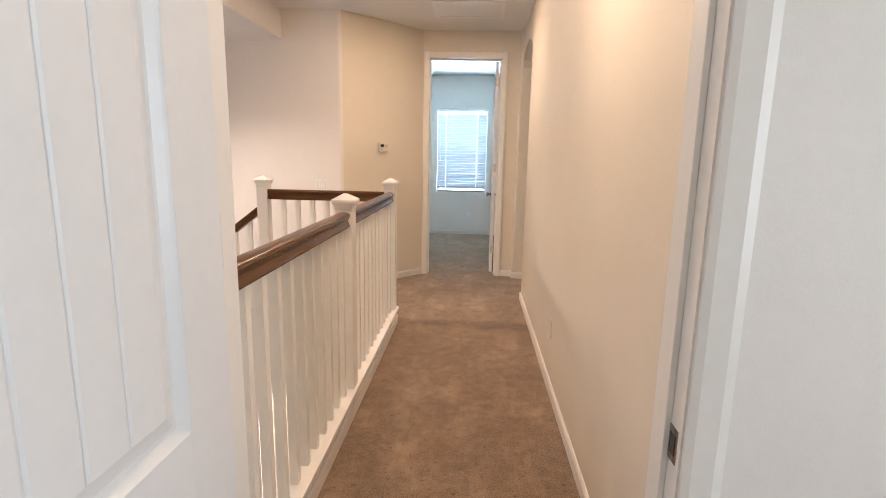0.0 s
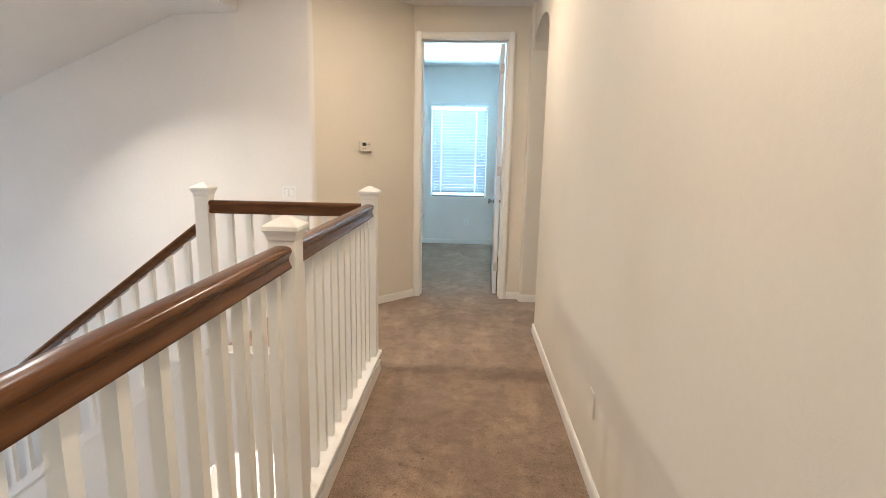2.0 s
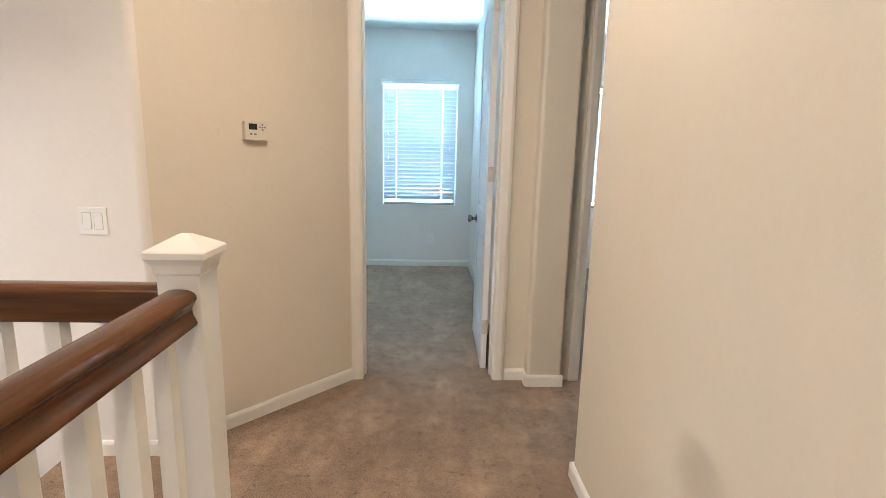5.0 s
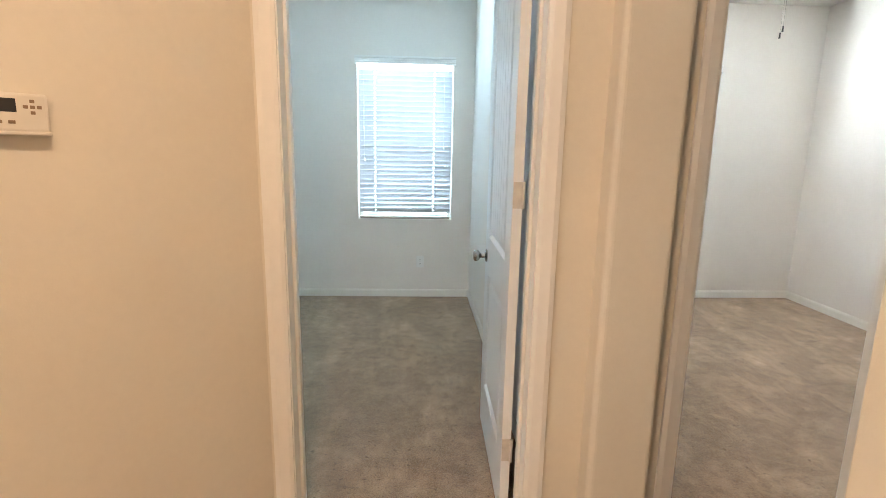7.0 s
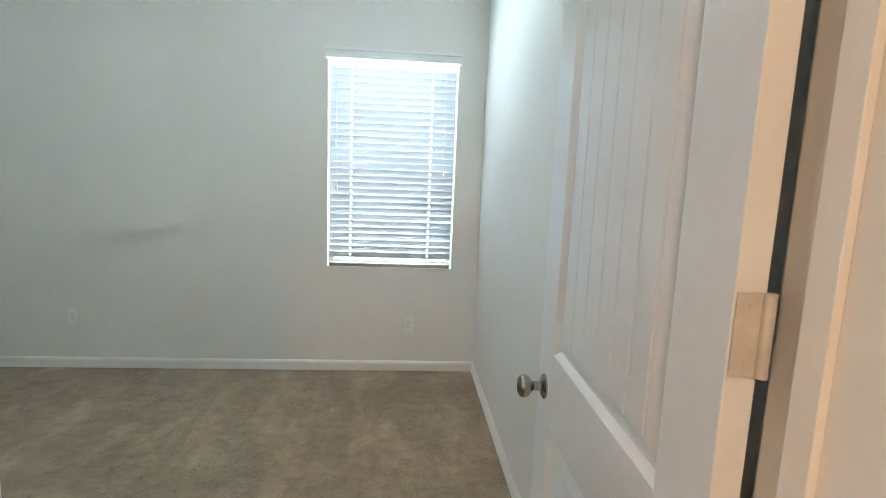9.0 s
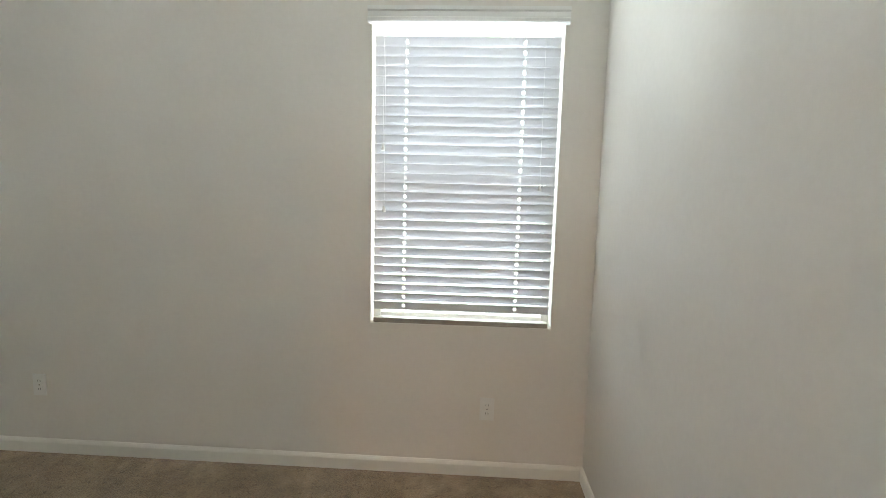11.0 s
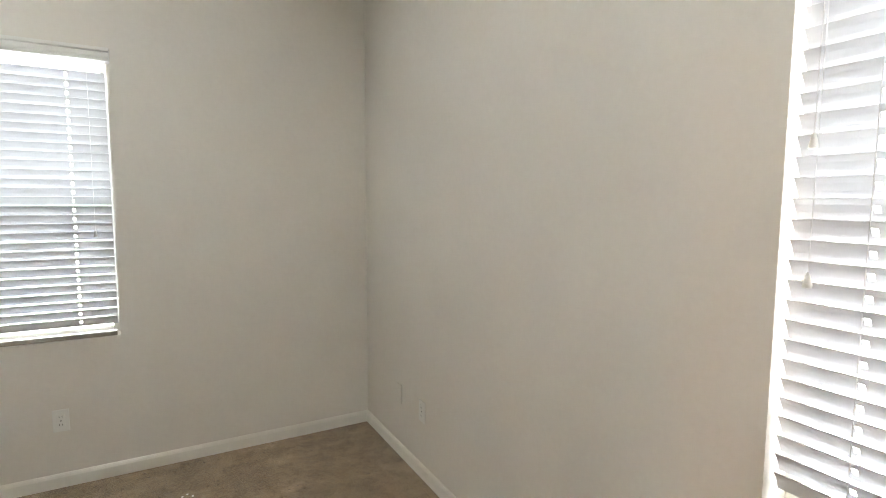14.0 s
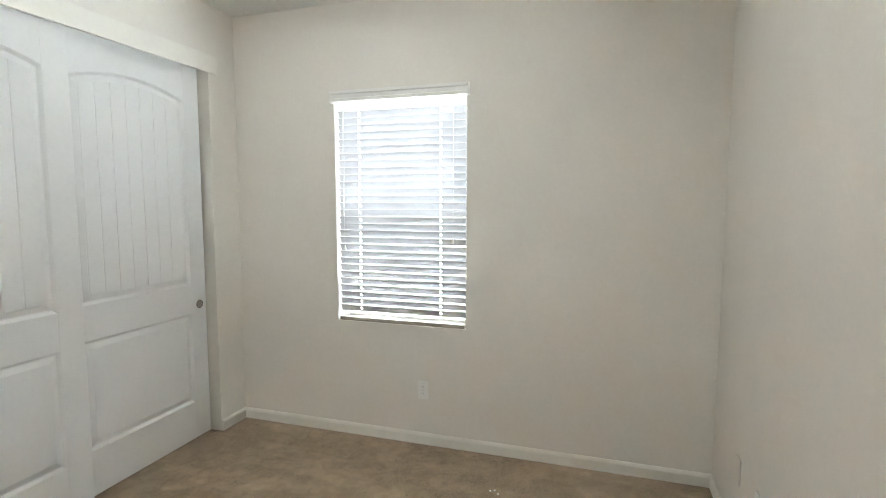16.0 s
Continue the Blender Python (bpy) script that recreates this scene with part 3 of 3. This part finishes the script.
def newel(x, y, z0, ztop, label):
    ob = thing("newel_post", pose(x, y, z0), label, "newel post", "newel posts")
    h = ztop - z0
    part("post", box(B(), -PW, PW, -PW, PW, 0, h - 0.055, 0.003), TRIM, ob)
    bm = B()
    prof = [(PW, h - 0.078), (PW + 0.004, h - 0.073), (PW + 0.0045, h - 0.064), (PW + 0.0065, h - 0.056), (PW + 0.011, h - 0.049), (CW - 0.003, h - 0.045), (CW, h - 0.042), (CW, h - 0.030), (CW - 0.003, h - 0.0265), (0.010, h)]
    rings = []
    for r, z in prof:
        rings.append([bm.verts.new((sx * r, sy * r, z)) for sx, sy in ((-1, -1), (1, -1), (1, 1), (-1, 1))])
    for a, b in zip(rings, rings[1:]):
        for i in range(4):
            bm.faces.new((a[i], a[(i + 1) % 4], b[(i + 1) % 4], b[i]))
    bm.faces.new(rings[0])
    bm.faces.new(rings[-1])
    bmesh.ops.recalc_face_normals(bm, faces=bm.faces)
    part("cap", bm, TRIM, ob, "pyramid cap with moulding")
    return ob


XB = -1.515
newel(XC, 2.355, 0.0, 1.191, "white square newel post with a pyramid cap")
newel(XC, YC, 0.0, 1.205, "white square newel post with a pyramid cap")
newel(XB, YC, 0.0, 1.205, "white square newel post at the head of the stairs")

HALF_RAIL = [(0.0305, 0.0), (0.0318, 0.003), (0.0318, 0.008), (0.0295, 0.013), (0.0262, 0.019), (0.0240, 0.026), (0.0236, 0.033), (0.0255, 0.040), (0.0290, 0.046),
             (0.0322, 0.051), (0.0338, 0.056), (0.0332, 0.0615), (0.0302, 0.0665), (0.0250, 0.070), (0.0180, 0.0725), (0.0095, 0.0738)]
RAIL = HALF_RAIL + [(0.0, 0.0742)] + [(-u, v) for u, v in HALF_RAIL[::-1]]


def rail(p, q, label):
    """A moulded rail from p to q, given along its underside, with upright ends. Built along local y so that the grain follows it."""
    p, q = Vector(p), Vector(q)
    d = q - p
    flat = Vector((d.x, d.y, 0)).length
    ob = new("handrail")
    ob.matrix_world = Matrix.Translation(p) @ pose(0, 0, 0, 0, 0, math.degrees(math.atan2(-d.x, d.y)))
    tagged(ob, label, "handrail", "stained handrails")
    k = d.z / flat
    bm = B()
    a = [bm.verts.new((u, 0, v)) for u, v in RAIL]
    b = [bm.verts.new((u, flat, v + d.z)) for u, v in RAIL]
    bm.faces.new(a)
    bm.faces.new(b)
    for i in range(len(RAIL)):
        bm.faces.new((a[i], a[(i + 1) % len(RAIL)], b[(i + 1) % len(RAIL)], b[i]))
    bmesh.ops.recalc_face_normals(bm, faces=bm.faces)
    part("grip", bm, WOOD, ob, "", True)
    part("fillet", box(B(), -0.017, 0.017, 0.0, flat, -0.006, -0.0003), WOOD, ob) if abs(d.z) < 0.01 else None
    return ob


RB = 1.026
rail((XC, 0.68, RB), (XC, 2.355 - PW, RB), "dark-stained moulded wooden handrail between wall and newel")
rail((XC, 2.355 + PW, RB), (XC, YC - PW, RB), "dark-stained moulded wooden handrail between newels")
rail((XC - PW, YC, RB), (XB + PW, YC, RB), "dark-stained moulded wooden handrail across the landing")
SL = 0.768
sx = XB - PW
RS = 0.894
rail((sx, YC, RS), (sx - 3.3, YC, RS - SL * 3.3), "dark-stained moulded wooden handrail sloping down the stairs")


def baluster_mesh(h0, skew=0.0):
    bm = B()
    r = 0.016
    a = [bm.verts.new((sx_ * r, sy_ * r, sx_ * r * skew)) for sx_, sy_ in ((-1, -1), (1, -1), (1, 1), (-1, 1))]
    b = [bm.verts.new((sx_ * r, sy_ * r, h0 + sx_ * r * skew)) for sx_, sy_ in ((-1, -1), (1, -1), (1, 1), (-1, 1))]
    bm.faces.new(a)
    bm.faces.new(b)
    for i in range(4):
        bm.faces.new((a[i], a[(i + 1) % 4], b[(i + 1) % 4], b[i]))
    bmesh.ops.recalc_face_normals(bm, faces=bm.faces)
    return mesh_of("baluster", bm, TRIM)


def balusters(pts, me):
    for x, y, z in pts:
        ob = new("baluster", me)
        ob.location = (x, y, z)
        tagged(ob, "white square wooden baluster", "baluster", "white balusters")


flat_me = baluster_mesh(RB - CURB)
balusters([(XC, 2.355 - 0.1195 * (i + 1), CURB) for i in range(13)], flat_me)
balusters([(XC, 2.355 + 0.1183 * (i + 1), CURB) for i in range(11)], flat_me)
balusters([(XB + PW + 0.117 * (i + 1), YC, CURB) for i in range(7)], flat_me)
slope_me = baluster_mesh(0.759, SL)
balusters([(sx - 0.085 - 0.122 * i, YC, RS - SL * (0.085 + 0.122 * i) - 0.759) for i in range(26)], slope_me)

# curb caps and mouldings under the balusters
bm = B()
box(bm, XC - 0.062, XC + 0.058, 0.68, YC + 0.085, CURB - 0.02, CURB, 0.005)
structure("trim_curb_cap", bm, TRIM, "white cap board under the balusters")
bm = B()
box(bm, XB, XC - 0.062, YC - 0.062, YC + 0.06, CURB - 0.02, CURB - 0.0005, 0.005)
structure("trim_curb_cap_landing", bm, TRIM, "white cap board under the landing balusters")
bm = B()
box(bm, -0.540, -0.459, 0.68, YC + 0.075, 0.0, CURB - 0.02)
structure("curb_hall", bm, TRIM, "white boxed curb along the carpet")
bm = B()
box(bm, -0.459, -0.446, 0.68, YC + 0.088, 0.0, 0.075, 0.003)
box(bm, -0.459, -0.452, 0.68, YC + 0.080, CURB - 0.034, CURB - 0.02, 0.002)
structure("baseboard_curb", bm, TRIM, "white base moulding on the curb")
bm = B()
box(bm, XB, -0.459, YC + 0.051, YC + 0.075, 0.0, CURB - 0.02)
structure("curb_landing", bm, TRIM, "white boxed curb along the landing")
bm = B()
prism(bm, [(sx + 0.03, RS - 0.759 + SL * 0.03 - 0.022), (sx + 0.03, RS - 0.759 + SL * 0.03), (sx - 3.6, RS - 0.759 - SL * 3.6), (sx - 3.6, RS - 0.759 - SL * 3.6 - 0.022)], 0.12, "xz", YC - 0.06)
structure("trim_stringer_cap", bm, TRIM, "white sloping cap board of the stair wall")


# ---- lamps ----
def can_light(x, y, z, nrm, watts, colour, label, cutoff=180):
    """A recessed round lamp set in the ceiling with its white ring."""
    m = Matrix.Translation((x, y, z)) @ Vector(nrm).to_track_quat("Z", "Y").to_matrix().to_4x4()
    ob = thing("recessed_light", m, label, "ceiling light", "recessed lights")
    part("trim_ring", lathe(B(), [(0.066, -0.004), (0.070, 0.004), (0.092, 0.006), (0.096, 0.002), (0.096, -0.004)], 32), PLATE, ob, "white ring", True)
    part("lens", lathe(B(), [(0.066, -0.003), (0.064, 0.004), (0.030, 0.0065), (0.004, 0.007)], 32), LENS, ob, "glowing lens", True)
    l = bpy.data.lights.new("recessed_glow", "AREA")
    l.shape, l.size, l.energy, l.color = "DISK", 0.09, watts, colour
    l.spread = radians(cutoff)
    lo = new("recessed_glow", l)
    lo.matrix_world = m @ pose(0, 0, 0.012, 180)
    return ob


can_light(-2.80, 3.72, 2.208, (0.395, 0, -0.919), 20, PALE, "lit recessed light in the sloping ceiling over the stairs", 120)
can_light(-1.55, 3.0, H, (0, 0, -1), 3, PALE, "lit recessed light in the flat ceiling by the stairs")
# The next four are unseen lamps, added to brighten hall, landing and stair well.
can_light(-1.25, 1.3, H, (0, 0, -1), 3, PALE, "unseen recessed light added in the flat ceiling over the stair well")
can_light(-0.15, 4.25, H, (0, 0, -1), 18.5, MILD, "unseen recessed light added in the landing ceiling")
can_light(0.06, 1.7, H, (0, 0, -1), 16.5, MILD, "unseen recessed light added in the hall ceiling")
can_light(-0.9, 4.3, -0.285, (0, 0, -1), 90, PALE, "unseen recessed light added under the landing to brighten the arch")

# return-air grille in the hall ceiling
vent = thing("ceiling_vent", pose(0.065, 4.86, H), "white return-air grille in the hall ceiling", "vent")
for c in ((-0.33, 0.33, -0.26, -0.225), (-0.33, 0.33, 0.225, 0.26), (-0.33, -0.295, -0.225, 0.225), (0.295, 0.33, -0.225, 0.225)):
    part("frame", box(B(), *c, -0.012, -0.0005, 0.002), PLATE, vent)
# dark sheet put in for the shade up inside the duct
part("shade_backing", box(B(), -0.294, 0.294, -0.224, 0.224, -0.0015, -0.0005), SHADOWGAP, vent)
for i in range(14):
    bm = B()
    y = -0.21 + i * 0.0325
    prism(bm, [(y, -0.002), (y + 0.002, -0.002), (y + 0.024, -0.012), (y + 0.022, -0.012)], 0.59, "yz", -0.295)
    part("slat", bm, PLATE, vent)


# ---- small fittings ----
def outlet(m, label, blank=None):
    ob = thing("wall_outlet", m, label, "outlet", "wall outlets")
    part("plate", box(B(), -0.035, 0.035, -0.006, -0.0005, -0.057, 0.057, 0.0025), blank or PLATE, ob)
    if not blank:
        for z in (-0.021, 0.021):
            f = part("socket", box(B(), -0.0165, 0.0165, -0.0075, -0.0055, z - 0.014, z + 0.014, 0.0008), PLATE, ob)
            for x in (-0.006, 0.006):
                part("slot", box(B(), x - 0.001, x + 0.001, -0.0079, -0.0073, z - 0.004, z + 0.005), DARK, f)
        part("screw", tube(B(), (0, -0.0076, 0), (0, -0.0055, 0), 0.003), NICKEL, ob)
    else:
        part("screw", tube(B(), (0, -0.0066, 0), (0, -0.0055, 0), 0.003), blank, ob)
    return ob


outlet(pose(0.071, YN, 0.343), "white duplex outlet under the window")
outlet(pose(-2.20, YN, 0.36), "duplex outlet near the bedroom corner")
outlet(pose(-2.49, YN, 0.36), "painted-over blank wall plate near the corner", WALLW)
outlet(pose(XW, 7.214, 0.347, 0, 0, 90), "white duplex outlet under the second window")
outlet(pose(XR, 2.79, 0.367, 0, 0, -90), "painted-over wall plate low in the hall", WALL)


def rocker_switch(m, n, label):
    ob = thing("light_switch", m, label, "light switch")
    w = 0.023 * n + 0.012
    part("plate", box(B(), -w, w, -0.006, -0.0005, -0.057, 0.057, 0.0025), PLATE, ob)
    for i in range(n):
        x = (i - (n - 1) / 2) * 0.046
        bm = B()
        a, b = (-0.0095, -0.0065) if i % 2 else (-0.0065, -0.0095)
        prism(bm, [(-0.005, -0.033), (-0.005, 0.033), (a, 0.033), (-0.0075, 0.0), (b, -0.033)], 0.033, "yz", x - 0.0165)
        part("rocker", bm, PLATE, ob)
        part("rocker_gap", box(B(), x - 0.0182, x + 0.0182, -0.0063, -0.0052, -0.0347, 0.0347), RAILB, ob, "dark seam round the rocker")
    for i in range(n):
        x = (i - (n - 1) / 2) * 0.046
        for z in (-0.045, 0.045):
            part("screw", tube(B(), (x, -0.0068, z), (x, -0.0055, z), 0.0025, None, 8), PLATE, ob)
    return ob


rocker_switch(pose(-1.378, AY, 1.067), 2, "white double rocker switch on the stair wall")
sw = thing("toggle_switch", pose(XR, 0.913, 1.06, 0, 0, -90), "toggle switch with a wall-coloured plate on the hall wall", "light switch")
part("plate", box(B(), -0.035, 0.035, -0.006, -0.0005, -0.057, 0.057, 0.004), WALL, sw)
part("collar", box(B(), -0.006, 0.006, -0.0068, -0.0055, -0.017, 0.017), BROWN, sw)
part("toggle", box(B(), -0.0045, 0.0045, -0.020, -0.006, -0.002, 0.008, 0.001), PLATE, sw)
for z in (-0.03, 0.03):
    part("screw", tube(B(), (0, -0.0068, z), (0, -0.0055, z), 0.003, None, 8), WALL, sw)

# thermostat on the angled wall
ta = math.degrees(math.atan2(YD - AY, -0.445 - AX))
tx = -0.829
ty = AY + (tx - AX) * (YD - AY) / (-0.445 - AX)
th = thing("thermostat", pose(tx, ty, 1.462, 0, 0, ta), "white wall thermostat with a small dark display", "thermostat")
part("body", box(B(), -0.058, 0.058, -0.028, -0.0005, -0.040, 0.040, 0.006), AGED, th, "yellowed plastic case")
part("ledge", box(B(), -0.060, 0.060, -0.031, -0.002, -0.047, -0.039, 0.003), AGED, th)
part("display", box(B(), -0.040, 0.002, -0.0288, -0.0275, 0.000, 0.028), DARK, th, "dark glass display")
for x, z in ((0.030, 0.012), (0.030, 0.024), (0.030, 0.000), (0.018, 0.012), (0.042, 0.012)):
    part("button", box(B(), x - 0.0042, x + 0.0042, -0.0292, -0.0275, z - 0.0035, z + 0.0035, 0.0006), BROWN, th)
for x in (-0.03, -0.008):
    part("button", box(B(), x - 0.006, x + 0.006, -0.0290, -0.0275, -0.024, -0.017, 0.0006), BROWN, th)

# pull chains in the next room
for dx, zl in ((0.0, 2.14), (0.045, 2.19)):
    pc = thing("pull_chain", pose(2.25 + dx, 7.30 + dx, H), "thin pull chain with a dark fob hanging from the ceiling", "pull chain", "fan pull chains")
    part("chain", tube(B(), (0, 0, 0), (0, 0, zl - H), 0.001, None, 6), NICKEL, pc)
    part("fob", tube(B(), (0, 0, zl - H - 0.035), (0, 0, zl - H), 0.006, 0.004, 10), DARK, pc)

# small white bits on the carpet
for x, y in ((-2.613, 7.752), (-2.585, 7.775), (-2.60, 7.73)):
    bm = B()
    bmesh.ops.create_icosphere(bm, subdivisions=1, radius=0.006)
    for v in bm.verts:
        v.co.z = v.co.z * 0.6
        v.co.x *= 1.0 + 0.4 * math.sin(v.co.y * 900)
    tagged(new("crumb", mesh_of("crumb", bm, WHITEBIT)), "small white bit on the carpet", "crumb", "crumbs").location = (x, y, 0.003)

# outdoors
bm = B()
bmesh.ops.create_grid(bm, x_segments=2, y_segments=2, size=400)
g = structure("ground", bm, STUCCO, "pale dry ground outside")
g.location.z = LOW - 0.3
